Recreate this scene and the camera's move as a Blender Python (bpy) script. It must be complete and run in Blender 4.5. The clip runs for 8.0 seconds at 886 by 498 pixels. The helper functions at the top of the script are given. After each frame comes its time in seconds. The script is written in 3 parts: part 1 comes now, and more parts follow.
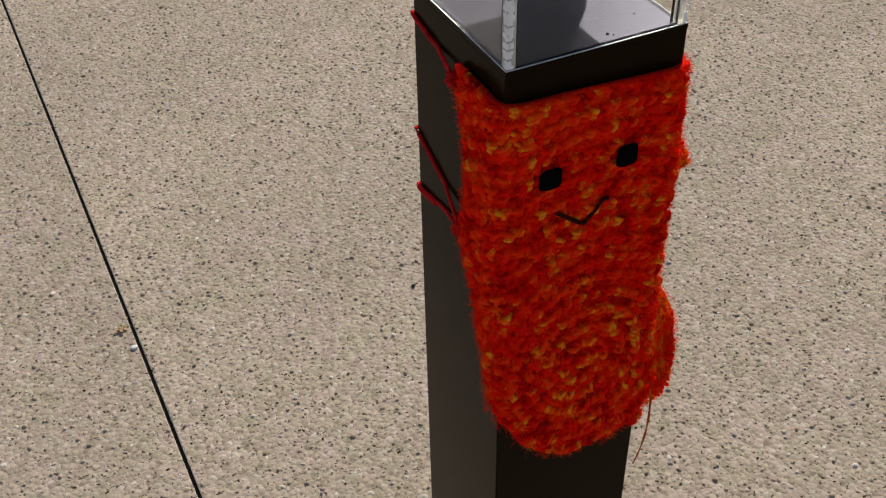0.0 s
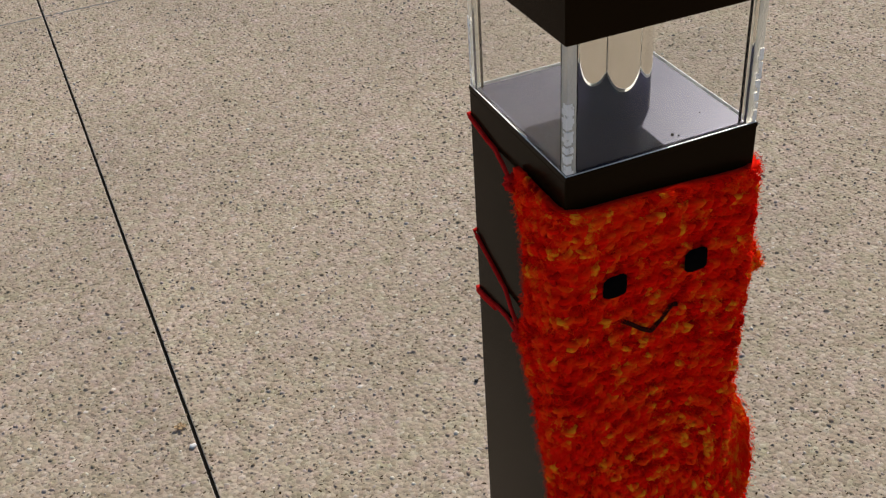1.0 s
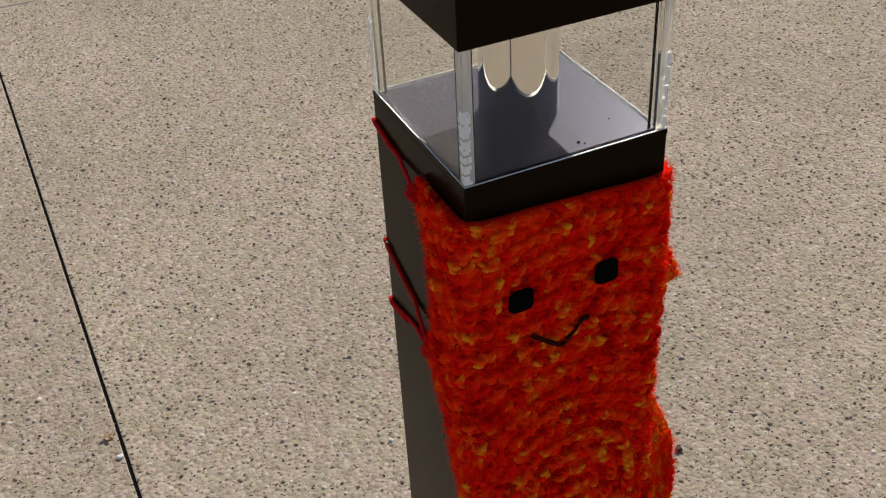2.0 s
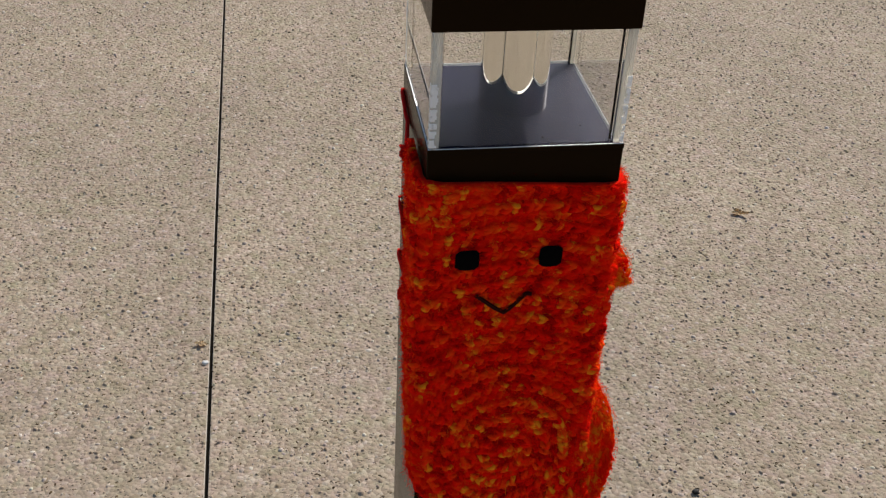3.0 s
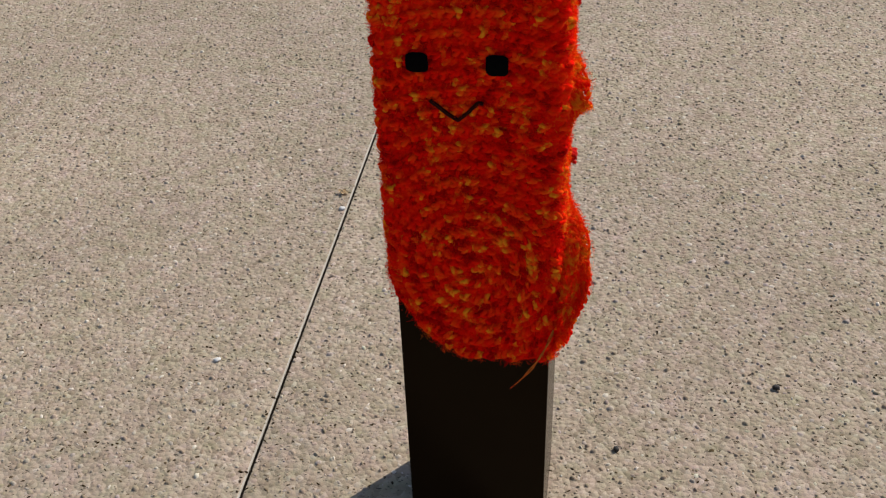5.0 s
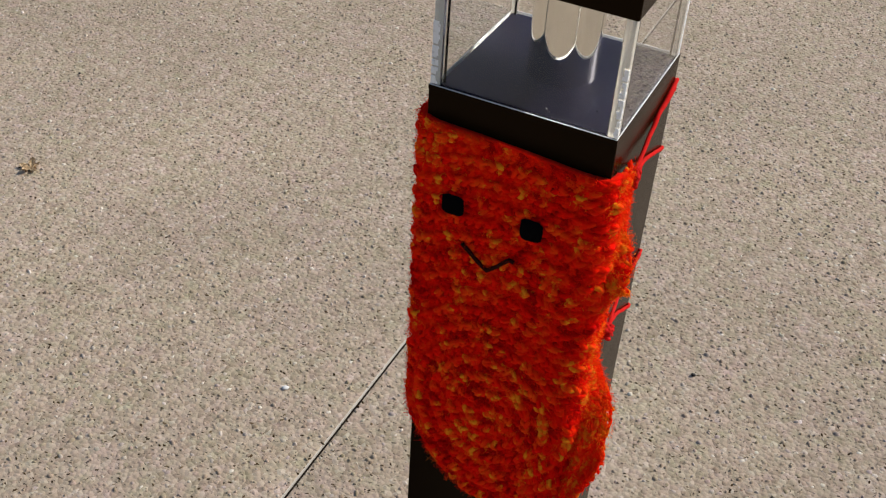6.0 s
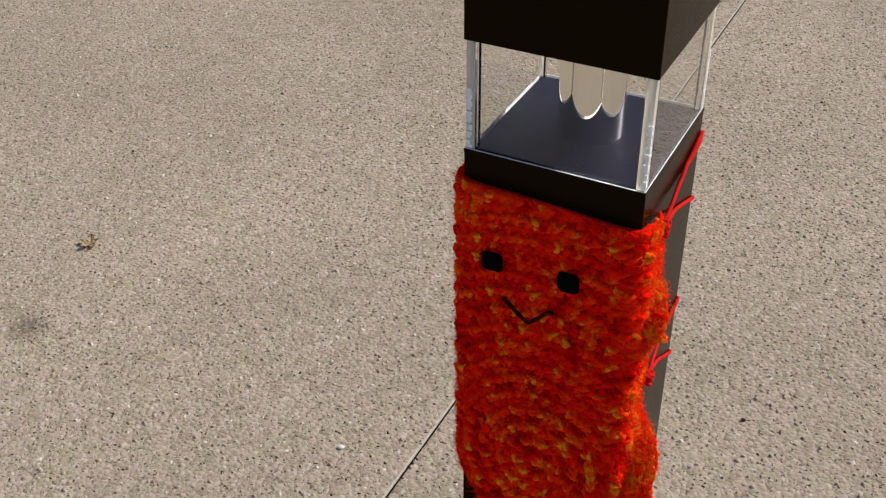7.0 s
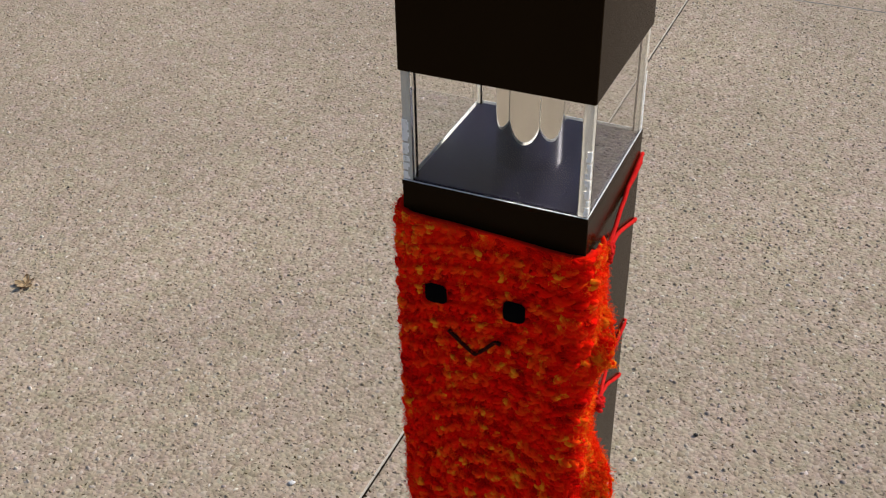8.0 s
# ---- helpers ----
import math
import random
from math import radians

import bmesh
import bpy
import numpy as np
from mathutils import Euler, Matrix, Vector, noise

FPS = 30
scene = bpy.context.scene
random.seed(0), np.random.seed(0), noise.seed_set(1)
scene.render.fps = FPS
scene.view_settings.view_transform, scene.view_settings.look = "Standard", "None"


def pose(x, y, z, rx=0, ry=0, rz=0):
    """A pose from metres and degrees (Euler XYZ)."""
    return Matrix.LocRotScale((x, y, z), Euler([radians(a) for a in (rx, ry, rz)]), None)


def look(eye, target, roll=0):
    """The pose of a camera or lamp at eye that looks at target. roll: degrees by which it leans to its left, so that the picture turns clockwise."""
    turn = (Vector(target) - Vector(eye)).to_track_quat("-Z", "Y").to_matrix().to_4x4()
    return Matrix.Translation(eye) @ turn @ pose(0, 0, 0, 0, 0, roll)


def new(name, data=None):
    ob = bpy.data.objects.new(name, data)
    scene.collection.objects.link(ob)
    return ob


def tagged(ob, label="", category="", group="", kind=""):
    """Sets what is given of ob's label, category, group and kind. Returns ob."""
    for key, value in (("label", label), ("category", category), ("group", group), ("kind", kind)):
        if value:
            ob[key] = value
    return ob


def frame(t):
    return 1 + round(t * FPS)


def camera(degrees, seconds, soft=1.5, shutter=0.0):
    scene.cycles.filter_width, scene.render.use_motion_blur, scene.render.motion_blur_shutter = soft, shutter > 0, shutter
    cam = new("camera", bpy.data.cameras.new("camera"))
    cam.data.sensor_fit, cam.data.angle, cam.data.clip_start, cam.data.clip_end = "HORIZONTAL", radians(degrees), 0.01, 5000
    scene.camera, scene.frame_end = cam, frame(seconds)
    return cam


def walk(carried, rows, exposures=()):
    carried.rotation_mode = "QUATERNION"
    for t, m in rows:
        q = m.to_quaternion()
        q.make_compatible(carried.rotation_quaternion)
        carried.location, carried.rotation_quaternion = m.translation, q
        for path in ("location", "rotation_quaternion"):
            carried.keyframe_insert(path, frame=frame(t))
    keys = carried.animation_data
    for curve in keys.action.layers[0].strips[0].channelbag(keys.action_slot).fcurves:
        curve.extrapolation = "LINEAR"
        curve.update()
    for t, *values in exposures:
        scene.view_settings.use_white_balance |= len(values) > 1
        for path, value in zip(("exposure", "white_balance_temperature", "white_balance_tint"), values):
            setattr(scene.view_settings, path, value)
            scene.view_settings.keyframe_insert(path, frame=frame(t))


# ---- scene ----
cam = camera(43.5, 8.0, soft=1.25)
PATH = [
    (0, (-0.399, -0.655, 1.141), (0.255, 0.733, -0.141), -1.2),
    (0.3, (-0.388, -0.68, 1.122), (0.281, 0.685, -0.177), -2.0),
    (0.5, (-0.366, -0.675, 1.127), (0.301, 0.765, -0.091), -3.4),
    (0.7, (-0.361, -0.651, 1.136), (0.248, 0.854, -0.032), -4.9),
    (1, (-0.376, -0.62, 1.137), (0.21, 0.895, -0.03), -4.2),
    (1.2, (-0.371, -0.603, 1.136), (0.227, 0.906, -0.031), -3.6),
    (1.5, (-0.369, -0.592, 1.151), (0.293, 0.899, -0.006), -2.0),
    (1.8, (-0.347, -0.582, 1.15), (0.341, 0.874, -0.035), -3.1),
    (2, (-0.321, -0.606, 1.125), (0.318, 0.878, -0.054), -3.3),
    (2.2, (-0.274, -0.658, 1.133), (0.252, 0.865, -0.053), -2.1),
    (3.3, (-0.174, -0.836, 1.152), (0.053, 0.819, 0.052), 1.9),
    (3.4, (-0.171, -0.855, 1.146), (0.047, 0.806, 0.055), 1.0),
    (3.5, (-0.178, -0.878, 1.146), (0.031, 0.777, 0.043), 1.2),
    (3.8, (-0.184, -0.931, 1.132), (0.012, 0.67, -0.051), 2.4),
    (4, (-0.173, -0.953, 1.131), (-0.018, 0.643, -0.064), 2.3),
    (4.2, (-0.14, -0.952, 1.125), (-0.096, 0.665, -0.05), 0.1),
    (5.3, (0.199, -0.824, 1.09), (-0.16, 0.672, -0.189), -1.6),
    (5.5, (0.223, -0.759, 1.108), (-0.205, 0.689, -0.203), -1.2),
    (5.7, (0.222, -0.747, 1.122), (-0.3, 0.697, -0.16), 0.7),
    (5.9, (0.216, -0.713, 1.174), (-0.342, 0.682, -0.146), 2.9),
    (6, (0.244, -0.738, 1.172), (-0.399, 0.687, -0.075), 3.9),
    (6.2, (0.259, -0.729, 1.187), (-0.495, 0.707, 0.017), 1.5),
    (6.5, (0.278, -0.757, 1.199), (-0.557, 0.689, 0.097), -1.2),
    (7, (0.265, -0.765, 1.196), (-0.489, 0.675, 0.031), -0.6),
    (7.2, (0.268, -0.762, 1.193), (-0.476, 0.694, 0.041), -1.2),
    (7.5, (0.268, -0.747, 1.193), (-0.427, 0.743, 0.054), -1.3),
    (7.8, (0.266, -0.741, 1.194), (-0.409, 0.764, 0.061), -1.4),
    (8, (0.26, -0.744, 1.195), (-0.417, 0.754, 0.056), -1.0),
]
walk(cam, [(t, look(eye, target, roll)) for t, eye, target, roll in PATH],
     exposures=[(0, -0.05, 6500, 10), (3.5, -0.05, 6500, 10), (5.5, 0.0, 6450, 10), (6.5, 0.0, 6350, 11), (8, 0.0, 6350, 11)])

# ---- world, sun, exposure ----
SUN_AZ = Vector((0.677, 0.737, 0.0)).normalized()
SUN_ELEV = radians(41)
world = bpy.data.worlds.new("world")
scene.world = world
world.use_nodes = True
wn = world.node_tree.nodes
sky = wn.new("ShaderNodeTexSky")
sky.sky_type = "NISHITA"
sky.sun_disc = False
sky.sun_elevation = SUN_ELEV
sky.sun_rotation = math.atan2(SUN_AZ.x, SUN_AZ.y)
world.node_tree.links.new(sky.outputs[0], wn["Background"].inputs[0])
wn["Background"].inputs[1].default_value = 0.108
sun_data = bpy.data.lights.new("sun", "SUN")
sun_data.energy = 4.25
sun_data.angle = radians(0.53)
sun_data.color = (1.0, 0.945, 0.855)
sun = new("sun", sun_data)
sun_dir = SUN_AZ * math.cos(SUN_ELEV) + Vector((0, 0, math.sin(SUN_ELEV)))
sun.matrix_world = look(sun_dir * 20, (0, 0, 0))


# ---- materials ----
class Nodes:
    """A node material in the making."""

    def __init__(self, name):
        self.mat = bpy.data.materials.new(name)
        self.mat.use_nodes = True
        self.tree = self.mat.node_tree
        self.bsdf = self.tree.nodes["Principled BSDF"]
        self.coord = self.add("ShaderNodeTexCoord").outputs["Object"]

    def add(self, kind, **sockets):
        node = self.tree.nodes.new(kind)
        for key, value in sockets.items():
            self.put(node, key.replace("_", " "), value)
        return node

    def put(self, node, key, value):
        if isinstance(value, bpy.types.NodeSocket):
            self.tree.links.new(value, node.inputs[key])
        else:
            node.inputs[key].default_value = value

    def set(self, **sockets):
        for key, value in sockets.items():
            self.put(self.bsdf, key.replace("_", " "), value)
        return self

    def noise(self, scale, detail=4.0, rough=0.55, stretch=(1, 1, 1), out="Fac"):
        m = self.add("ShaderNodeMapping", Vector=self.coord, Scale=stretch)
        n = self.add("ShaderNodeTexNoise", Vector=m.outputs[0], Scale=scale, Detail=detail, Roughness=rough)
        return n.outputs[out]

    def voronoi(self, scale, feature="F1"):
        n = self.add("ShaderNodeTexVoronoi", Vector=self.coord, Scale=scale)
        n.feature = feature
        return n

    def ramp(self, fac, stops, mode="LINEAR"):
        n = self.add("ShaderNodeValToRGB", Fac=fac)
        r = n.color_ramp
        r.interpolation = mode
        while len(r.elements) < len(stops):
            r.elements.new(0.5)
        for e, (p, c) in zip(r.elements, stops):
            e.position = p
            e.color = (*c, 1) if isinstance(c, tuple) else (c, c, c, 1)
        return n.outputs[0]

    def mix(self, fac, a, b, blend="MIX"):
        n = self.tree.nodes.new("ShaderNodeMix")
        n.data_type = "RGBA"
        n.blend_type = blend
        for i, v in ((0, fac), (6, a), (7, b)):
            if isinstance(v, bpy.types.NodeSocket):
                self.tree.links.new(v, n.inputs[i])
            else:
                n.inputs[i].default_value = (*v, 1) if isinstance(v, tuple) else v
        return n.outputs[2]

    def math(self, op, a, b=0.0):
        n = self.tree.nodes.new("ShaderNodeMath")
        n.operation = op
        for i, v in ((0, a), (1, b)):
            if isinstance(v, bpy.types.NodeSocket):
                self.tree.links.new(v, n.inputs[i])
            else:
                n.inputs[i].default_value = v
        return n.outputs[0]

    def stain(self):
        """A small dirty spot on the paving, ragged at the rim."""
        place = self.add("ShaderNodeNewGeometry").outputs["Position"]
        away = self.tree.nodes.new("ShaderNodeVectorMath")
        away.operation = "DISTANCE"
        self.tree.links.new(place, away.inputs[0])
        away.inputs[1].default_value = (-1.032, 0.200, 0)
        rag = self.add("ShaderNodeTexNoise", Vector=place, Scale=120.0, Detail=4.0).outputs["Fac"]
        d = self.math("ADD", self.math("MULTIPLY", away.outputs["Value"], 8.0), rag)
        return self.ramp(d, [(0.50, 0.42), (0.86, 1.0)])

    def mottle(self):
        """Faint greenish and pinkish blotches, in two sizes."""
        small = self.ramp(self.noise(38.0, 4, 0.6), [(0.30, (0.87, 0.93, 0.82)), (0.45, (0.98, 0.99, 0.95)), (0.58, (1.04, 1.0, 1.0)), (0.72, (1.08, 1.01, 1.10))])
        large = self.ramp(self.noise(9.0, 3, 0.6), [(0.32, (0.95, 0.97, 0.92)), (0.68, (1.04, 1.02, 1.06))])
        return self.mix(1.0, small, large, "MULTIPLY")

    def bump(self, height, strength=0.3, distance=0.002):
        n = self.add("ShaderNodeBump", Height=height, Strength=strength, Distance=distance)
        self.put(self.bsdf, "Normal", n.outputs[0])
        return self


def concrete_material():
    n = Nodes("aggregate_concrete")
    sand = n.voronoi(135.0)
    grit = n.noise(420.0, 3)
    tone = n.ramp(sand.outputs["Color"], [(0.0, (0.26, 0.203, 0.147)), (0.4, (0.38, 0.306, 0.232)), (0.75, (0.43, 0.352, 0.272)), (1.0, (0.51, 0.435, 0.36))])
    patch = n.ramp(n.noise(1.6, 5, 0.6), [(0.3, (0.84, 0.83, 0.82)), (0.7, (1.10, 1.09, 1.07))])
    c = n.mix(1.0, n.mix(1.0, tone, patch, "MULTIPLY"), n.mottle(), "MULTIPLY")
    c = n.mix(1.0, c, n.stain(), "MULTIPLY")
    # pits have no depth: their shade is dark flecks in the colour
    pits = n.ramp(n.noise(130.0, 3, 0.55, (1.0, 1.7, 1.0)), [(0.33, 0.12), (0.385, 1.0)])
    c = n.mix(1.0, c, pits, "MULTIPLY")
    n.set(Base_Color=c, Roughness=0.9, Specular_IOR_Level=0.25)
    h = n.math("ADD", n.math("MULTIPLY", sand.outputs["Distance"], -1.2), n.math("MULTIPLY", grit, 0.4))
    return n.bump(h, 0.5, 0.0034).mat


def pebble_material():
    n = Nodes("pebble")
    tone = n.add("ShaderNodeAttribute")
    tone.attribute_name = "tone"
    c = n.ramp(tone.outputs["Fac"], [(0.0, (0.022, 0.014, 0.007)), (0.11, (0.060, 0.040, 0.021)), (0.19, (0.15, 0.105, 0.062)), (0.225, (0.29, 0.228, 0.168)), (0.36, (0.365, 0.292, 0.217)), (0.58, (0.405, 0.33, 0.255)),
                                     (0.74, (0.395, 0.308, 0.236)), (0.86, (0.395, 0.335, 0.305)), (0.955, (0.50, 0.43, 0.355)), (1.0, (0.70, 0.64, 0.56))])
    c = n.mix(1.0, c, n.ramp(n.noise(1.6, 5, 0.6), [(0.3, (0.84, 0.83, 0.82)), (0.7, (1.10, 1.09, 1.07))]), "MULTIPLY")
    c = n.mix(1.0, c, n.ramp(n.noise(500.0, 3), [(0.3, 0.85), (0.7, 1.12)]), "MULTIPLY")
    c = n.mix(1.0, n.mix(1.0, c, n.mottle(), "MULTIPLY"), n.stain(), "MULTIPLY")
    return n.set(Base_Color=c, Roughness=0.9, Specular_IOR_Level=0.02).mat


def bronze_material(name, low, high, rough, metal=0.0, spec=0.5, tint=(1, 1, 1)):
    n = Nodes(name)
    c = n.mix(n.noise(14.0, 5, 0.6), low, high)
    r = n.ramp(n.noise(30.0, 5, 0.6), [(0.3, rough * 0.85), (0.7, rough * 1.15)])
    n.set(Base_Color=c, Roughness=r, Metallic=metal, Specular_IOR_Level=spec, Specular_Tint=(*tint, 1))
    return n.bump(n.noise(700.0, 2), 0.05, 0.0004).mat


def yarn_material(name, stops, translucent=0.30, dyed=False, sheen=0.05):
    n = Nodes(name)
    if dyed:
        dye = n.add("ShaderNodeAttribute")
        dye.attribute_name = "dye"
        f = n.math("ADD", dye.outputs["Fac"], n.math("MULTIPLY", n.math("SUBTRACT", n.noise(420.0, 2, 0.6), 0.5), 0.16))
    else:
        f = n.noise(75.0, 3, 0.6)
    c = n.ramp(f, stops)
    c = n.mix(1.0, c, n.ramp(n.noise(900.0, 2, 0.6, (1, 1, 1)), [(0.3, 0.93), (0.7, 1.0)]), "MULTIPLY")
    n.set(Base_Color=c, Roughness=0.9, Specular_IOR_Level=0.02, Sheen_Weight=sheen, Sheen_Roughness=0.4, Sheen_Tint=(1.0, 0.50, 0.36, 1))
    n.bump(n.noise(1300.0, 2, 0.6), 0.35, 0.0006)
    t = n.add("ShaderNodeBsdfTranslucent", Color=c)
    m = n.add("ShaderNodeMixShader", Fac=translucent)
    n.tree.links.new(n.bsdf.outputs[0], m.inputs[1])
    n.tree.links.new(t.outputs[0], m.inputs[2])
    n.tree.links.new(m.outputs[0], n.tree.nodes["Material Output"].inputs[0])
    return n.mat


def plain_material(name, a, b, rough=0.8, scale=60.0, metal=0.0, relief=0.0, spec=0.4):
    n = Nodes(name)
    n.set(Base_Color=n.mix(n.noise(scale, 4, 0.6), a, b), Roughness=rough, Metallic=metal, Specular_IOR_Level=spec)
    if relief:
        n.bump(n.noise(scale * 4, 3), relief, 0.001)
    return n.mat


def glass_material():
    n = Nodes("clear_acrylic")
    n.set(Base_Color=(0.985, 0.99, 0.98, 1), Roughness=0.0, IOR=1.30, Transmission_Weight=1.0)
    return n.mat


def frosted_material():
    """Ground glass edge with uneven roughness and small bumps in it."""
    n = Nodes("frosted_glass_edge")
    n.set(Base_Color=(0.95, 0.91, 0.82, 1), Roughness=n.ramp(n.noise(160.0, 3), [(0.35, 0.05), (0.65, 0.25)]), IOR=1.15, Transmission_Weight=0.55)
    return n.bump(n.noise(260.0, 3, 0.6, (1, 1, 0.4)), 0.5, 0.003).mat


def glare_material():
    """White painted for glare in the corner glass; lets a little light through."""
    n = Nodes("corner_glare")
    c = n.ramp(n.noise(230.0, 3, 0.6), [(0.30, (0.55, 0.55, 0.54)), (0.42, (0.98, 0.98, 0.98))])
    n.set(Base_Color=c, Roughness=0.25, Specular_IOR_Level=0.8)
    n.bump(n.noise(900.0, 3), 0.4, 0.001)
    t = n.add("ShaderNodeBsdfTranslucent", Color=c)
    m = n.add("ShaderNodeMixShader", Fac=0.2)
    n.tree.links.new(n.bsdf.outputs[0], m.inputs[1])
    n.tree.links.new(t.outputs[0], m.inputs[2])
    n.tree.links.new(m.outputs[0], n.tree.nodes["Material Output"].inputs[0])
    return n.mat


VARIEGATED = [(0.0, (0.50, 0.002, 0.001)), (0.16, (0.86, 0.004, 0.001)), (0.36, (0.99, 0.009, 0.001)), (0.58, (0.99, 0.024, 0.002)), (0.78, (0.99, 0.052, 0.003)), (0.90, (0.99, 0.085, 0.004)), (0.97, (0.99, 0.19, 0.007)), (1.0, (0.99, 0.30, 0.012))]
M_CONCRETE = concrete_material()
M_SAWN = plain_material("sawn_concrete_edge", (0.50, 0.46, 0.40), (0.66, 0.62, 0.56), 0.85, 40.0, 0.0, 0.3)
M_PEBBLE = pebble_material()
M_BRONZE = bronze_material("dark_bronze_paint", (0.0090, 0.0046, 0.0015), (0.0130, 0.0070, 0.0026), 0.20, 0.0, 0.034, (1.0, 0.80, 0.60))
M_TRAY = bronze_material("tray_enamel", (0.0020, 0.0015, 0.0070), (0.0034, 0.0026, 0.0110), 0.35, 0.0, 0.25, (0.68, 0.66, 1.0))
M_CHROME = plain_material("polished_reflector", (0.86, 0.84, 0.78), (0.90, 0.88, 0.83), 0.03, 20.0, 1.0)
M_GASKET = plain_material("pale_gasket", (0.62, 0.62, 0.62), (0.80, 0.80, 0.80), 0.4, 90.0)
M_GLASS = glass_material()
M_FROST = frosted_material()
M_GLARE = glare_material()
M_YARN = yarn_material("variegated_yarn", VARIEGATED, 0.08, True)
M_YARN_LOOSE = yarn_material("loose_backlit_yarn", VARIEGATED, 0.48, True, 0.15)
M_YARN_THIN = yarn_material("thin_open_yarn", [(0.3, (0.86, 0.012, 0.004)), (0.7, (0.98, 0.04, 0.01))], 0.6)
M_YARN_DARK = yarn_material("inner_yarn", [(0.3, (0.90, 0.006, 0.002)), (0.7, (0.99, 0.02, 0.004))], 0.3)
M_STRING = yarn_material("red_string", [(0.3, (0.62, 0.010, 0.010)), (0.7, (0.80, 0.030, 0.026))], 0.30)
M_ORANGE = yarn_material("orange_string", [(0.3, (0.60, 0.05, 0.01)), (0.7, (0.75, 0.22, 0.03))], 0.15)
M_BLACK = plain_material("black_wool", (0.002, 0.002, 0.002), (0.006, 0.005, 0.005), 1.0, 300.0, 0.0, 0.4, 0.0)
M_MAROON = plain_material("dark_maroon_wool", (0.020, 0.004, 0.003), (0.045, 0.008, 0.004), 0.95, 300.0, 0.0, 0.4, 0.05)
M_LEAF = plain_material("dry_leaf", (0.40, 0.25, 0.11), (0.80, 0.64, 0.42), 0.8, 120.0, 0.0, 0.3)
M_SEED = plain_material("dark_seed", (0.012, 0.010, 0.009), (0.03, 0.024, 0.02), 0.6, 200.0, 0.0, 0.3)
M_DIRT = plain_material("joint_dirt", (0.012, 0.010, 0.008), (0.045, 0.036, 0.026), 0.95, 80.0, 0.0, 0.5, 0.1)
M_PALE = plain_material("pale_chip", (0.55, 0.53, 0.50), (0.75, 0.73, 0.70), 0.8, 200.0, 0.0, 0.3)


# ---- mesh helpers ----
def smooth(me):
    me.polygons.foreach_set("use_smooth", np.ones(len(me.polygons), bool))


def part(name, bm, material, parent=None, label="", soft=False):
    """Links a bmesh as one mesh object, under a parent if one is given."""
    me = bpy.data.meshes.new(name)
    bm.to_mesh(me)
    bm.free()
    me.materials.append(material)
    if soft:
        smooth(me)
    ob = new(name, me)
    ob.parent = parent
    return tagged(ob, label)


def part_from(name, verts, faces, material, parent=None, label="", soft=True):
    """The same from arrays of places and of faces."""
    me = bpy.data.meshes.new(name)
    me.from_pydata(np.asarray(verts).tolist(), [], np.asarray(faces).tolist() if isinstance(faces, np.ndarray) else faces)
    me.materials.append(material)
    if soft:
        smooth(me)
    ob = new(name, me)
    ob.parent = parent
    return tagged(ob, label)


def box(bm, x0, x1, y0, y1, z0, z1, bevel=0.0):
    made = bmesh.ops.create_cube(bm, size=1.0)["verts"]
    for v in made:
        v.co = Vector((x0 + (v.co.x + 0.5) * (x1 - x0), y0 + (v.co.y + 0.5) * (y1 - y0), z0 + (v.co.z + 0.5) * (z1 - z0)))
    if bevel:
        edges = list({e for v in made for e in v.link_edges})
        bmesh.ops.bevel(bm, geom=edges, offset=bevel, segments=2, affect="EDGES", profile=0.5)
    return bm


def square_ring(bm, inner, outer, z0, z1):
    """A square frame: outer and inner half-widths, from z0 to z1."""
    loops = []
    for half, z in ((outer, z0), (outer, z1), (inner, z1), (inner, z0)):
        loops.append([bm.verts.new((sx * half, sy * half, z)) for sx, sy in ((-1, -1), (1, -1), (1, 1), (-1, 1))])
    for k in range(4):
        a, b = loops[k], loops[(k + 1) % 4]
        for i in range(4):
            bm.faces.new((a[i], a[(i + 1) % 4], b[(i + 1) % 4], b[i]))
    return bm


def tube(points, radius, sides=6, taper=1.0):
    """A round cord along points, as arrays of places and faces."""
    pts = [Vector(p) for p in points]
    verts, faces = [], []
    side = Vector((0.31, 0.57, 0.76))
    for i, p in enumerate(pts):
        d = (pts[min(i + 1, len(pts) - 1)] - pts[max(i - 1, 0)]).normalized()
        u = d.cross(side).normalized()
        w = d.cross(u)
        r = radius * (1 + (taper - 1) * i / (len(pts) - 1))
        for k in range(sides):
            a = 2 * math.pi * k / sides
            verts.append(p + (u * math.cos(a) + w * math.sin(a)) * r)
    for i in range(len(pts) - 1):
        for k in range(sides):
            a, b = i * sides + k, i * sides + (k + 1) % sides
            faces.append((a, b, b + sides, a + sides))
    faces.append(tuple(range(sides))[::-1])
    faces.append(tuple(range(len(verts) - sides, len(verts))))
    return [tuple(v) for v in verts], faces


def cord(points, steps=14, sag=0.0, wiggle=0.0):
    """Even steps along straight runs between points, with a little sag and wander."""
    out = []
    for a, b in zip(points[:-1], points[1:]):
        a, b = Vector(a), Vector(b)
        for i in range(steps):
            f = i / steps
            p = a.lerp(b, f)
            p.z -= sag * 4 * f * (1 - f)
            if wiggle:
                p += Vector((noise.noise(p * 60), noise.noise(p * 60 + Vector((9, 0, 0))), noise.noise(p * 60 + Vector((0, 9, 0))))) * wiggle
            out.append(p)
    out.append(Vector(points[-1]))
    return out


# ---- bollard light ----
HALF = 0.076
TOP = 0.745
HEAD = 0.838


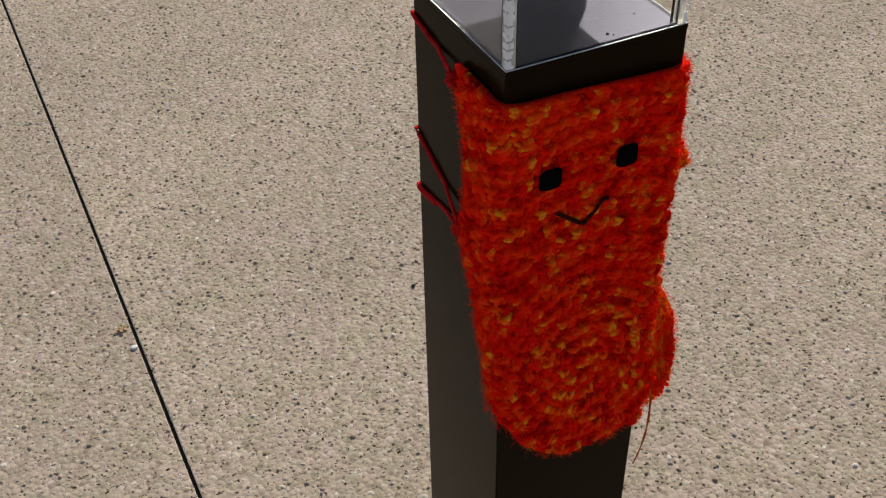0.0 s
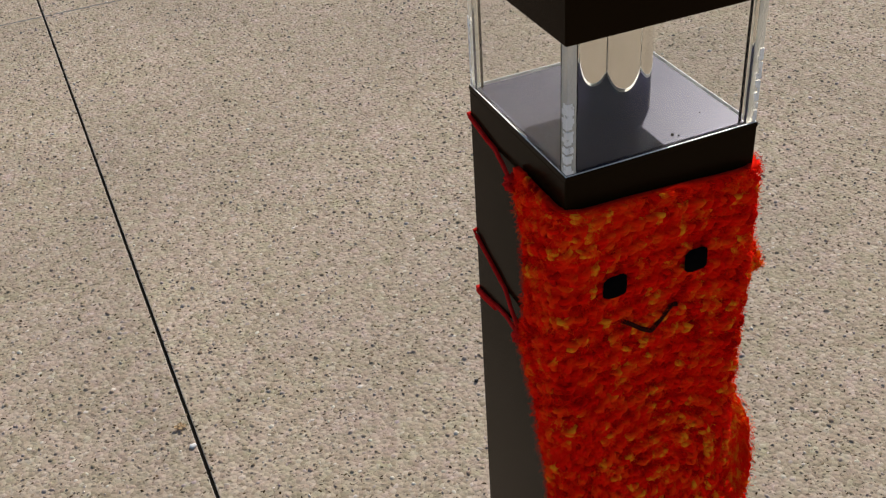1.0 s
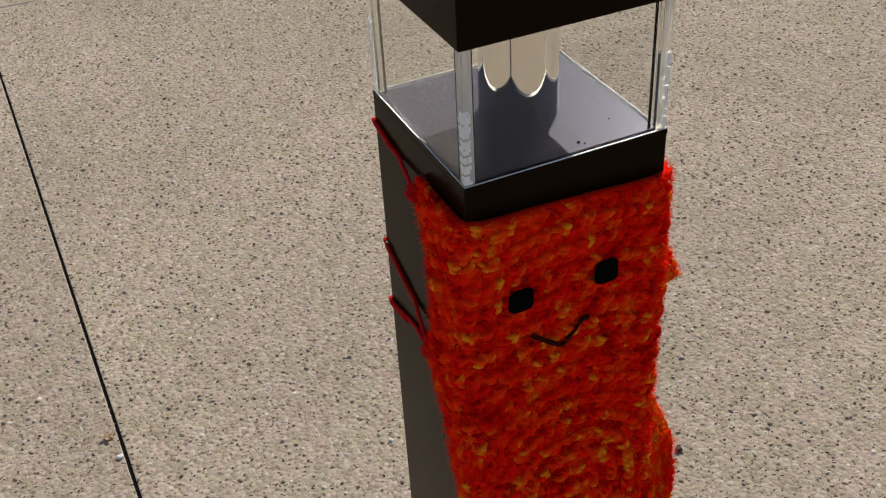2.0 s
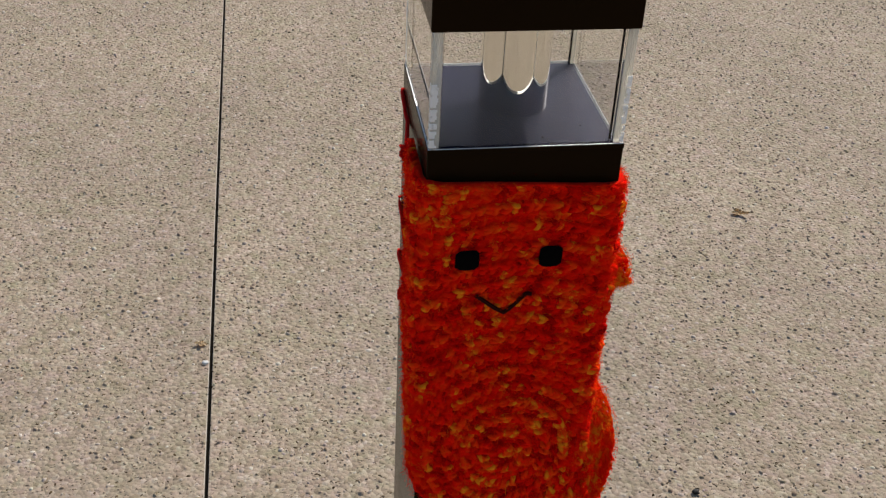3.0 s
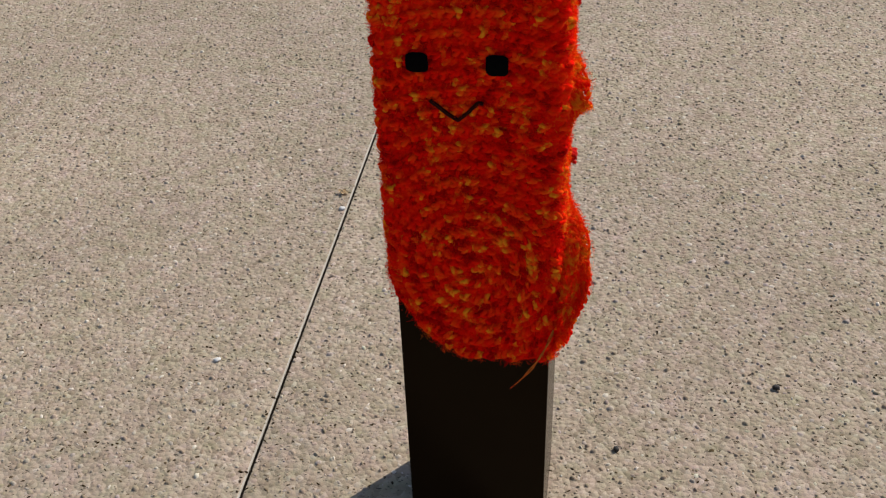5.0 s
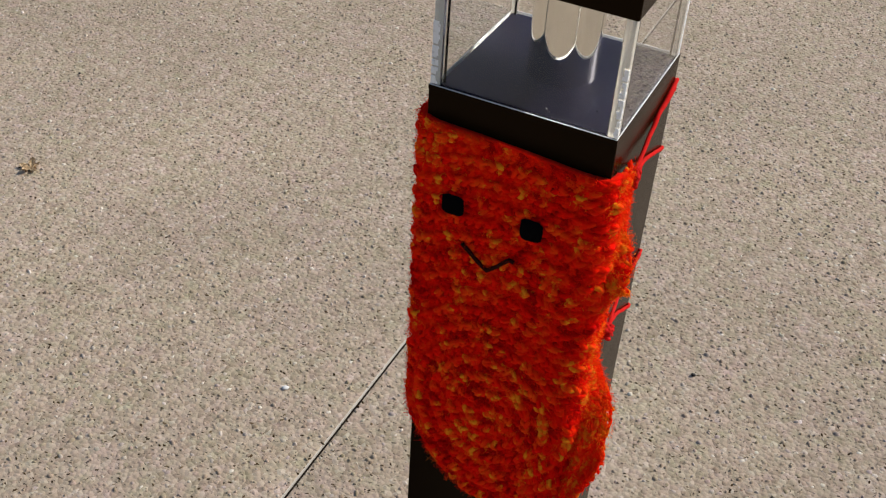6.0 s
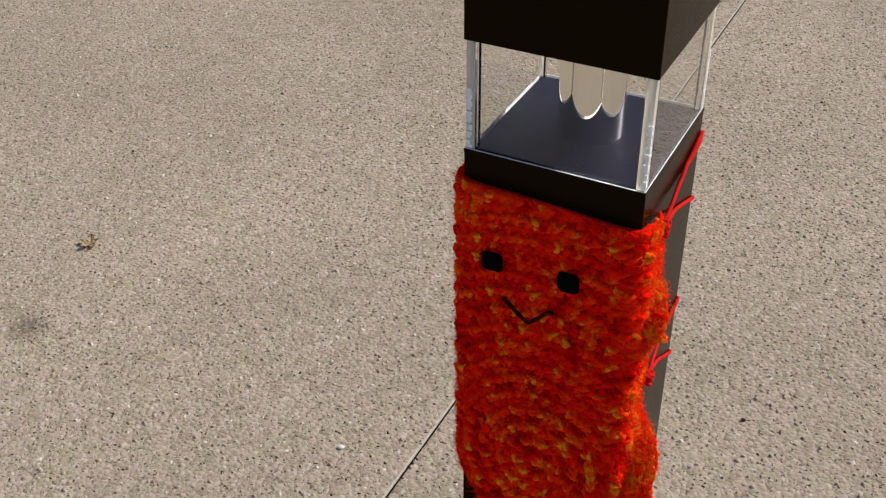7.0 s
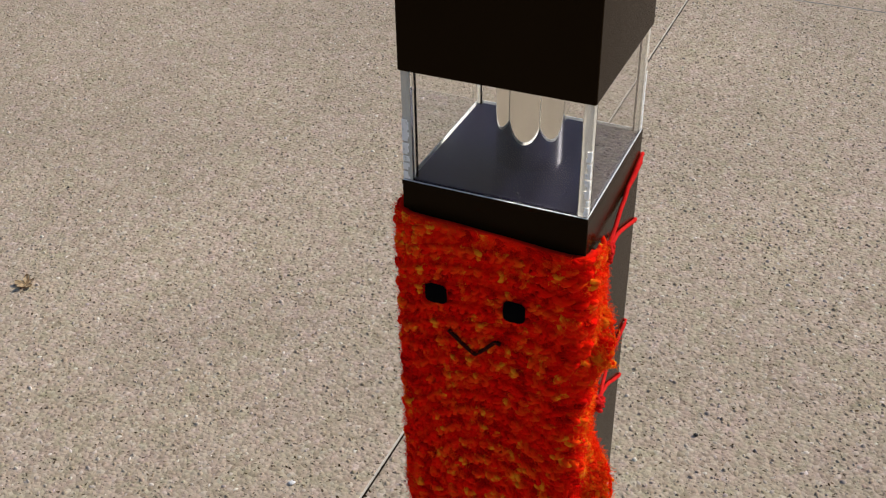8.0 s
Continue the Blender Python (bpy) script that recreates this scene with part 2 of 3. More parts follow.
def build_bollard():
    b = tagged(new("bollard_light"), "square dark bronze bollard light standing on concrete paving", "bollard light")
    bm = bmesh.new()
    box(bm, -HALF, HALF, -HALF, HALF, -0.004, TOP - 0.004, 0.0012)
    part("post", bm, M_BRONZE, b, "dark bronze painted square post")
    bm = bmesh.new()
    box(bm, -HALF + 0.0060, HALF - 0.0060, -HALF + 0.0060, HALF - 0.0060, TOP - 0.008, TOP - 0.0005, 0.0006)
    part("tray", bm, M_TRAY, b, "glossy dark enamel lamp tray, dusty")
    bm = square_ring(bmesh.new(), HALF - 0.0006, HALF, TOP - 0.0045, TOP - 0.0008)
    part("rim", bm, M_BRONZE, b, "thin dark upstand round the tray")
    bm = square_ring(bmesh.new(), HALF - 0.00115, HALF - 0.00058, TOP - 0.0045, TOP - 0.0003)
    part("gasket", bm, M_GASKET, b, "thin pale sealing rim")
    thick, edge, sheet = 0.0075, 0.0012, 0.0045
    outer = HALF - edge
    for k in range(4):
        bm = bmesh.new()
        box(bm, -outer + thick + 0.0004, outer - thick - 0.0004, -outer, -outer + sheet, TOP - 0.0037, HEAD + 0.003)
        pane = part("pane", bm, M_GLASS, b, "clear thick glass pane")
        pane.rotation_euler = (0, 0, k * math.pi / 2)
        pane.visible_shadow = False
        bm = bmesh.new()
        box(bm, outer - thick, outer, -outer, -outer + thick, TOP - 0.0003, HEAD + 0.003, 0.0008)
        corner = part("corner_block", bm, M_FROST, b, "frosted glass corner edge")
        corner.rotation_euler = (0, 0, k * math.pi / 2)
        corner.visible_shadow = False
        bm = bmesh.new()
        box(bm, outer - thick - 0.0016, outer - thick - 0.0002, -outer + thick + 0.0002, -outer + thick + 0.0016, TOP - 0.0003, HEAD + 0.003)
        seal = part("corner_seal", bm, M_BLACK, b, "thin dark seal line")
        seal.rotation_euler = (0, 0, k * math.pi / 2)
    verts, faces = [], []
    ring = [(math.cos(2 * math.pi * i / 64) * 0.0278, math.sin(2 * math.pi * i / 64) * 0.0278) for i in range(64)]
    levels = [TOP - 0.0005, TOP + 0.03, HEAD - 0.03, HEAD + 0.003]
    for z in levels:
        verts += [(0.003 + x, y, z) for x, y in ring]
    n = len(ring)
    for j in range(len(levels) - 1):
        for i in range(n):
            faces.append((j * n + i, j * n + (i + 1) % n, (j + 1) * n + (i + 1) % n, (j + 1) * n + i))
    part_from("reflector_column", verts, faces, M_CHROME, b, "polished round reflector column")
    rng = random.Random(8)
    # white strips up each corner paint the bright glare of the glass
    for sx, sy in ((-1, -1), (1, -1), (1, 1), (-1, 1)):
        bm = bmesh.new()
        z = TOP + 0.0005
        while z < TOP + 0.054:
            step = rng.uniform(0.0016, 0.0046)
            w = rng.uniform(0.0036, 0.0056) if sx < 0 and sy < 0 else rng.uniform(0.0016, 0.0042)
            x0, x1 = sorted((sx * (outer + 0.0003), sx * (outer - w)))
            y0, y1 = sorted((sy * (outer + 0.0003), sy * (outer - w * rng.uniform(0.7, 1.2))))
            box(bm, x0, x1, y0, y1, z, z + step, 0.0003)
            z += step + rng.choice((-0.0002, -0.0002, -0.0002, 0.0016))
        part("glare_strip", bm, M_GLARE, b, "white strip standing in for glare in the glass corner")
    bm = bmesh.new()
    box(bm, -HALF - 0.0005, HALF + 0.0005, -HALF - 0.0005, HALF + 0.0005, HEAD, HEAD + 0.175, 0.0014)
    part("head", bm, M_BRONZE, b, "square dark bronze lamp head")
    return b


bollard = build_bollard()

# ---- crocheted cover tied to the post ----
RC = 0.008
FLAT = HALF - RC
ARC = RC * math.pi / 2
Z_LEFT = (0.312, 0.322, 0.344, 0.383, 0.420, 0.454, 0.513, 0.540, 0.564, 0.585, 0.620, 0.670, 0.700, 0.722)
S_LEFT = (0.000, -0.022, -0.047, -0.069, -0.079, -0.084, -0.103, -0.118, -0.131, -0.122, -0.116, -0.119, -0.134, -0.140)
Z_RIGHT = (0.312, 0.318, 0.327, 0.345, 0.370, 0.416, 0.460, 0.500, 0.530, 0.555, 0.580, 0.605, 0.650, 0.690, 0.712)
S_RIGHT = (0.040, 0.074, 0.101, 0.117, 0.125, 0.124, 0.118, 0.100, 0.092, 0.096, 0.108, 0.112, 0.106, 0.104, 0.098)


def flare(z):
    """How far the loose side edge turns away from the post, from 0 to 1."""
    return min(1.0, 1.35 * math.exp(-((max(z, 0.40) - 0.40) / 0.056) ** 2) + 0.95 * math.exp(-((z - 0.607) / 0.022) ** 2))


def top_z(s):
    return 0.716 - 0.022 * min(max((s + 0.076) / 0.152, -0.6), 1.3) * 0.35


def wrap(s, z, off):
    """The place and outward normal of the cloth at s round the post (0 is the middle of the front) and height z, off metres above the metal."""
    a = abs(s)
    if a <= FLAT:
        p, n = Vector((s, -HALF, z)), Vector((0, -1, 0))
    elif a <= FLAT + ARC:
        g = (a - FLAT) / RC
        p, n = Vector((FLAT + RC * math.sin(g), -FLAT - RC * math.cos(g), z)), Vector((math.sin(g), -math.cos(g), 0))
    else:
        p, n = Vector((HALF, -FLAT + (a - FLAT - ARC), z)), Vector((1, 0, 0))
    if s < 0 and a > FLAT:
        p.x, n.x = -p.x, -n.x
    run = s - FLAT - ARC - 0.009
    if run > 0:
        turn = radians(98 + 42 * min(max((0.41 - z) / 0.04, 0.0), 1.0)) * flare(z) * min(run / 0.004, 1.0)
        p = Vector((HALF, -FLAT + 0.009, z)) + Vector((math.sin(turn), math.cos(turn), 0)) * run
        n = Vector((math.cos(turn), -math.sin(turn), 0))
    p = p + n * off
    q = Vector((s * 22, z * 22, 3.0))
    p = p + n * (0.0022 * (noise.noise(q) + 0.6) * (1 if a < FLAT else 0.5))
    return p, n


def inside(s, z):
    if not 0.313 < z < top_z(s) - 0.0055:
        return False
    wob = 0.0018 * noise.noise(Vector((z * 130, 0, 7)))
    return np.interp(z, Z_LEFT, S_LEFT) + wob < s < np.interp(z, Z_RIGHT, S_RIGHT) - wob


def build_cover():
    c = tagged(new("crocheted_cover"), "orange and red crocheted cover with stitched face tied round post", "yarn cover")
    # cloth: two layers joined at the rim
    nz, ns = 84, 56
    front, back = [], []
    for j in range(nz):
        v = j / (nz - 1)
        for i in range(ns):
            u = i / (ns - 1)
            z = 0.313 + (0.716 - 0.313) * v
            sl, sr = np.interp(z, Z_LEFT, S_LEFT), np.interp(z, Z_RIGHT, S_RIGHT)
            s = sl + (min(sr, FLAT + ARC + 0.004) - sl) * u
            z = min(z, top_z(s) - (1 - v) * 0.001)
            front.append(wrap(s, z, 0.0060)[0])
            back.append(wrap(s, z, 0.0008)[0])
    n = len(front)
    faces = []
    for j in range(nz - 1):
        for i in range(ns - 1):
            a = j * ns + i
            faces.append((a, a + 1, a + ns + 1, a + ns))
            faces.append((n + a, n + a + ns, n + a + ns + 1, n + a + 1))
    rim = [i for i in range(ns)] + [j * ns + ns - 1 for j in range(1, nz)] + [(nz - 1) * ns + i for i in range(ns - 2, -1, -1)] + [j * ns for j in range(nz - 2, 0, -1)]
    for a, b in zip(rim, rim[1:] + rim[:1]):
        faces.append((a, n + a, n + b, b))
    part_from("backing", [tuple(p) for p in front + back], faces, M_YARN_DARK, c, "red inner yarn layer")
    verts, faces = [], []
    for j in range(nz):
        z = 0.313 + (0.700 - 0.313) * j / (nz - 1)
        s0, s1 = FLAT + ARC + 0.003, float(np.interp(z, Z_RIGHT, S_RIGHT)) - 0.002
        for i in range(12):
            verts.append(tuple(wrap(s0 + max(s1 - s0, 0.002) * i / 11, z, 0.0058)[0]))
    for j in range(nz - 1):
        for i in range(11):
            a = j * 12 + i
            faces.append((a, a + 1, a + 13, a + 12))
    part_from("side_cloth", verts, faces, M_YARN_THIN, c, "thin red yarn layer of the loose edge")
    # stitches: pairs of arched strands in rings round the belly, one long yarn dyed along its run
    rng = random.Random(4)
    tufts = []
    cs, cz, length = 0.004, 0.432, 0.0
    for k in range(1, 76):
        r = 0.0084 * (k - 0.5)
        count = max(5, int(2 * math.pi * r / 0.0066))
        for m in range(count):
            a = 2 * math.pi * (m + 0.5 * (k % 2)) / count + rng.uniform(-0.28, 0.28) * 0.0072 / r
            s, z = cs + math.cos(a) * r, cz + math.sin(a) * r * 1.1 + rng.uniform(-0.0012, 0.0012)
            if inside(s, z):
                length += 0.0072
                tufts.append((s, z, a, length + 100 * (k % 2)))
    for table, key in ((Z_LEFT, S_LEFT), (Z_RIGHT, S_RIGHT)):
        for z in np.arange(0.318, 0.708, 0.0062):
            s = float(np.interp(z, table, key))
            if z < top_z(s):
                length += 0.0072
                tufts.append((s, float(z), 0.0, length))
    for s in np.arange(-0.122, 0.094, 0.0066):
        length += 0.0072
        tufts.append((float(s), top_z(s) - 0.0042, radians(90), length))
    # the low rings are also dyed darker, painting the shade between ridges
    raw = np.array([noise.noise(Vector((t[3] * 160, t[0] * 12, t[1] * 12))) + 0.35 * noise.noise(Vector((t[3] * 11, 5, 0))) + 0.40 * noise.noise(Vector((t[0] * 42, t[1] * 42, 2))) + (1 if t[3] > 100 else -1) * (0.08 + 0.20 * math.exp(-((t[0] - cs) ** 2 + (t[1] - cz) ** 2) / 0.0064)) for t in tufts])
    dyes = np.argsort(np.argsort(raw)) / len(raw)
    # the side rows take paler dye, painting in the sun's glare there
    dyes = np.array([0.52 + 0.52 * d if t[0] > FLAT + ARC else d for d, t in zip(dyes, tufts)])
    seg, sides = 7, 7
    close, loose = ([], [], []), ([], [], [])
    for (s, z, a, row), tone in zip(tufts, dyes):
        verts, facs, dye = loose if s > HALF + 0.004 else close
        ridge = 0.0011 if row > 100 else -0.0011
        flat = 0.45 if s > HALF + 0.004 else 1.0
        tidy = 0.25 if z > top_z(s) - 0.0045 else 1.0
        e = 0.001
        p, nrm = wrap(s, z, 0.0)
        along = (wrap(s - math.sin(a) * e, z + math.cos(a) * e, 0.0)[0] - p).normalized()
        across = nrm.cross(along).normalized()
        for sign in (-1, 1):
            lean = (radians(20) + sign * 0.16 + rng.uniform(-0.5, 0.5)) * tidy
            d1 = along * math.cos(lean) + across * math.sin(lean)
            d2 = nrm.cross(d1)
            thick = 0.0024 * rng.uniform(0.9, 1.1)
            reach = 0.0050 * rng.uniform(0.85, 1.2)
            lift = 0.0060 + ridge + rng.uniform(-0.0006, 0.0006)
            fade = rng.choice((-0.28, 0.28))
            shade = tone - 0.05 + rng.uniform(-0.16, 0.16)
            first = len(verts)
            for i in range(seg):
                f = 2 * i / (seg - 1) - 1
                c0 = p + across * sign * 0.0013 + d1 * f * reach + nrm * (lift + 0.0016 * flat - 0.0042 * flat * f * f) + d2 * 0.0010 * math.sin(f * 2.4) * sign
                slope = (d1 * reach - nrm * 0.0084 * f).normalized()
                up = d2.cross(slope) * -1
                for q in range(sides):
                    g = 2 * math.pi * q / sides + f * 1.2
                    rr = thick * (1 + 0.10 * math.cos(3 * g))
                    verts.append(tuple(c0 + d2 * math.cos(g) * rr + up * math.sin(g) * rr))
                    dye.append(shade + fade * f)
            for i in range(seg - 1):
                for q in range(sides):
                    u, w = first + i * sides + q, first + i * sides + (q + 1) % sides
                    facs.append((u, w, w + sides, u + sides))
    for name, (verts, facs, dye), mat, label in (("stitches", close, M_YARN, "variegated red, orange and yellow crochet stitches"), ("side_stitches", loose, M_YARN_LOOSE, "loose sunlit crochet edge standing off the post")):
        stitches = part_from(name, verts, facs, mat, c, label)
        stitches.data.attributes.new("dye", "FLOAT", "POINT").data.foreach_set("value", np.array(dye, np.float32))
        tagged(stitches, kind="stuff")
    # loose fibres, thickest on the side edge where the sun shines through them
    edge = [i for i, t in enumerate(tufts) if t[0] > FLAT]
    for name, count, picks, mat, far, width, label in (("yarn_fuzz", 52000, range(len(tufts)), M_YARN, 0.006, 0.00018, "fine loose yarn fibres"), ("side_fuzz", 7000, edge, M_YARN_LOOSE, 0.0050, 0.00020, "backlit loose fibres along the side edge")):
        verts, facs, dye = [], [], []
        for _ in range(count):
            pick = picks[rng.randrange(len(picks))]
            s, z = tufts[pick][0] + rng.uniform(-0.006, 0.006), tufts[pick][1] + rng.uniform(-0.006, 0.006)
            if abs(z - 0.6485) < 0.013 and min(abs(s + 0.043), abs(s - 0.0245)) < 0.013:
                continue
            p, nrm = wrap(s, z, 0.0082)
            d = (nrm * rng.uniform(0.1, 0.8) + Vector((rng.gauss(0, 0.7), rng.gauss(0, 0.7), rng.gauss(0, 0.7)))).normalized()
            size = rng.uniform(0.002, far)
            w = d.cross(Vector((rng.gauss(0, 1), rng.gauss(0, 1), rng.gauss(0, 1)))).normalized() * width
            bend = Vector((rng.gauss(0, 1), rng.gauss(0, 1), rng.gauss(0, 1))) * size * 0.25
            i = len(verts)
            verts += [p - w, p + w, p + d * size * 0.5 + bend - w, p + d * size * 0.5 + bend + w, p + d * size]
            facs += [(i, i + 1, i + 3, i + 2), (i + 2, i + 3, i + 4)]
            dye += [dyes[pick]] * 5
        fuzz = part_from(name, [tuple(v) for v in verts], facs, mat, c, label)
        fuzz.data.attributes.new("dye", "FLOAT", "POINT").data.foreach_set("value", np.array(dye, np.float32))
        tagged(fuzz, kind="stuff")
    # eyes: rounded square pads of black wool
    for es, ez, ew, eh in ((-0.0430, 0.6485, 0.0098, 0.0094), (0.0245, 0.6485, 0.0094, 0.0098)):
        vs, fs = [], []
        rings, seg = 6, 20
        for j in range(rings + 1):
            f = j / rings
            for i in range(seg):
                a = 2 * math.pi * i / seg
                ca, sa = math.cos(a), math.sin(a)
                sq = (abs(ca) ** 5 + abs(sa) ** 5) ** (-1 / 5)
                rough = 1 + 0.07 * noise.noise(Vector((ca * 3 + es * 50, sa * 3, f)))
                off = 0.0134 + 0.0014 * math.cos(f * math.pi / 2) ** 0.7 - (0.0022 if j == rings else 0)
                vs.append(tuple(wrap(es + ca * sq * f * ew * rough, ez + sa * sq * f * eh * rough, off)[0]))
        for j in range(rings):
            for i in range(seg):
                a, b = j * seg + i, j * seg + (i + 1) % seg
                fs.append((a, a + seg, b + seg, b))
        part_from("eye", vs, fs, M_BLACK, c, "black wool eye patch")
    # mouth: one bent strand sewn on
    line = [(-0.0335, 0.6115), (-0.026, 0.6055), (-0.018, 0.599), (-0.0095, 0.5935), (-0.003, 0.599), (0.004, 0.6065), (0.0085, 0.611), (0.014, 0.6095)]
    pts = []
    for (s0, z0), (s1, z1) in zip(line[:-1], line[1:]):
        for i in range(4):
            f = i / 4
            pts.append(wrap(s0 + (s1 - s0) * f, z0 + (z1 - z0) * f, 0.0101)[0])
    v, f = tube(pts, 0.0018, 7)
    part_from("mouth", v, f, M_MAROON, c, "dark stitched mouth strand")
    # tie strings round the back
    B = HALF + 0.0014
    ties = [
        [(-HALF - 0.008, -0.012, 0.703), (-B, 0.030, 0.709), (-B, B, 0.716), (B, B, 0.711), (B, 0.03, 0.705), (B + 0.006, -0.038, 0.694)],
        [(-HALF - 0.008, -0.020, 0.566), (-B, 0.020, 0.583), (-B, B, 0.606), (B, B, 0.650), (B, 0.02, 0.672), (B + 0.006, -0.038, 0.694)],
        [(-HALF - 0.008, -0.020, 0.564), (-B, 0.020, 0.556), (-B, B, 0.546), (B, B, 0.536), (B, 0.02, 0.529), (B + 0.010, -0.044, 0.536)],
        [(-B, 0.040, 0.549), (-B, B, 0.543), (B, B, 0.468), (B, 0.02, 0.500), (B + 0.008, -0.044, 0.534)],
    ]
    ties.append([(B, B, 0.717), (B + 0.001, 0.03, 0.708), (B + 0.006, -0.038, 0.693)])
    for t in ties:
        v, f = tube(cord(t, 10, 0.0, 0.0006), 0.0018, 6)
        part_from("tie_string", v, f, M_STRING, c, "red yarn tie string")
    for k, (kx, ky, kz) in enumerate(((B + 0.007, -0.042, 0.693), (B + 0.008, -0.040, 0.604), (B + 0.010, -0.044, 0.536), (-B - 0.006, -0.016, 0.566), (-B - 0.006, -0.010, 0.703))):
        loops = []
        for i in range(40):
            a = i * 0.83
            loops.append((kx + 0.0042 * math.cos(a * 1.3 + k), ky + 0.0054 * math.sin(a), kz + 0.0056 * math.cos(a * 0.9 + k)))
        v, f = tube(loops, 0.0018, 5)
        part_from("knot", v, f, M_STRING, c, "small knot of red yarn")
    # loose tail at the hem
    tail = []
    a, m, e = Vector((0.080, -0.090, 0.362)), Vector((0.070, -0.112, 0.334)), Vector((0.042, -0.126, 0.314))
    for i in range(15):
        f = i / 14
        tail.append(a * (1 - f) ** 2 + m * 2 * f * (1 - f) + e * f * f)
    for k in range(2):
        v, f = tube([p + Vector((0, 0, 0.0012 * k)) + Vector((0.0008, 0, 0)) * math.sin(i * 0.9 + 3 * k) for i, p in enumerate(tail)], 0.0009, 5, 0.5)
        part_from("yarn_tail", v, f, M_ORANGE, c, "loose orange yarn end")
    return c


cover = build_cover()
cover.location.z = 0.003

# ---- bits on the tray and on the paving ----
def chip(name, x, y, z, size, material, label, category, flat=0.5, seed=0):
    bm = bmesh.new()
    bmesh.ops.create_icosphere(bm, subdivisions=2, radius=1.0)
    for v in bm.verts:
        k = 1 + 0.35 * noise.noise(v.co * 1.7 + Vector((seed * 3.1, 0, 0)))
        v.co = Vector((v.co.x * size * k, v.co.y * size * 0.8 * k, max(v.co.z, -0.6) * size * flat * k))
    ob = part(name, bm, material, None, label, True)
    ob.location = (x, y, z + 0.55 * size * flat)
    ob.rotation_euler = (0, 0, seed * 1.7)
    return tagged(ob, category=category, group=name.replace("_", " ") + " specks")


for i, (x, y, r) in enumerate(((0.049, -0.044, 0.0008), (0.015, -0.061, 0.0013), (0.018, -0.064, 0.0009), (0.055, -0.020, 0.0005))):
    chip("grit", x, y, TOP - 0.0005, r, M_SEED, "tiny dark grit speck on the lamp tray", "debris", 0.7, i)
for i, (x, y, r) in enumerate(((0.372, 0.235, 0.0056), (0.159, 0.096, 0.0048), (0.103, 0.520, 0.0040), (-1.257, 0.734, 0.0030))):
    chip("seed", x, y, 0.001, r, M_SEED, "small dark seed lying on concrete paving", "debris", 0.6, i)


def leaf(x, y, size, seed, lobes=5, slim=1.0):
    """A crumpled dry leaf: pointed lobes that curl up round a pale middle."""
    rng = random.Random(seed)
    bm = bmesh.new()
    rings, spokes = 6, 60
    tips = [rng.uniform(0.7, 1.1) for _ in range(lobes)]
    rise = [rng.uniform(0.05, 0.38) for _ in range(lobes)]
    grid = []
    for j in range(1, rings + 1):
        f = j / rings
        row = []
        for i in range(spokes):
            a = 2 * math.pi * i / spokes
            u = a / (2 * math.pi) * lobes
            k, away = int(u) % lobes, abs(u % 1.0 - 0.5) * 2
            r = size * 0.5 * f * (0.34 + 0.66 * tips[k] * (1 - away) ** 0.5 * (1 + 0.25 * noise.noise(Vector((a * 4, seed, 0)))))
            up = size * (0.10 + rise[k] * 0.55 * f ** 2.2 * (1 - away * 0.5) + 0.06 * noise.noise(Vector((math.cos(a) * 3, math.sin(a) * 3, f * 2 + seed))))
            pull = 1 - 0.25 * rise[k] * f * f
            row.append(bm.verts.new((math.cos(a) * r * pull, math.sin(a) * r * slim * pull, up)))
        grid.append(row)
    heart = bm.verts.new((0, 0, size * 0.08))
    for i in range(spokes):
        n = (i + 1) % spokes
        bm.faces.new((heart, grid[0][i], grid[0][n]))
        for j in range(rings - 1):
            bm.faces.new((grid[j][i], grid[j + 1][i], grid[j + 1][n], grid[j][n]))
    low = min(v.co.z for v in bm.verts)
    for v in bm.verts:
        v.co.z -= low
    bmesh.ops.solidify(bm, geom=list(bm.faces), thickness=0.0005)
    ob = part("dry_leaf", bm, M_LEAF, None, "curled dry brown leaf on concrete paving", True)
    ob.location = (x, y, 0.002)
    ob.rotation_euler = (0, 0, seed * 1.3)
    return tagged(ob, category="leaf", group="dry leaves on the paving")


leaf(0.701, 0.937, 0.040, 2, 3, 0.5)
leaf(-1.104, 0.430, 0.046, 6)
leaf(-0.324, 0.628, 0.022, 3, 4)
chip("pale_chip", -0.316, 0.582, 0.001, 0.006, M_PALE, "small pale chip beside the slab joint", "debris", 0.35, 2)
chip("pale_chip", -0.412, 0.196, 0.001, 0.0055, M_PALE, "small pale chip lying on the paving", "debris", 0.35, 4)

# ---- paving: slabs on a bed, with pebbles showing in the near ones ----
GRID = pose(-0.3120, 2.305, 0, 0, 0, 0.14)
SIDE, GAP = 3.0, 0.0055
pavement = tagged(new("pavement"), "exposed-aggregate concrete paving cut into large slabs by narrow joints", "paving", kind="structure")
bm = bmesh.new()
h = SIDE / 2 - GAP / 2
box(bm, -h, h, -h, h, -0.10, 0.0)
top_edges = [e for e in bm.edges if all(v.co.z > -0.01 for v in e.verts)]
bmesh.ops.bevel(bm, geom=top_edges, offset=0.0016, segments=2, affect="EDGES", profile=0.6)
slab_mesh = bpy.data.meshes.new("slab")
bm.to_mesh(slab_mesh)
bm.free()
slab_mesh.materials.append(M_CONCRETE)
slab_mesh.materials.append(M_SAWN)
for p in slab_mesh.polygons:
    p.material_index = 0 if p.normal.z > 0.3 else 1
for i in range(-3, 3):
    for j in range(-3, 3):
        s = new("slab", slab_mesh)
        s.parent = pavement
        s.matrix_basis = GRID @ pose((i + 0.5) * SIDE, (j + 0.5) * SIDE, 0)
bm = bmesh.new()
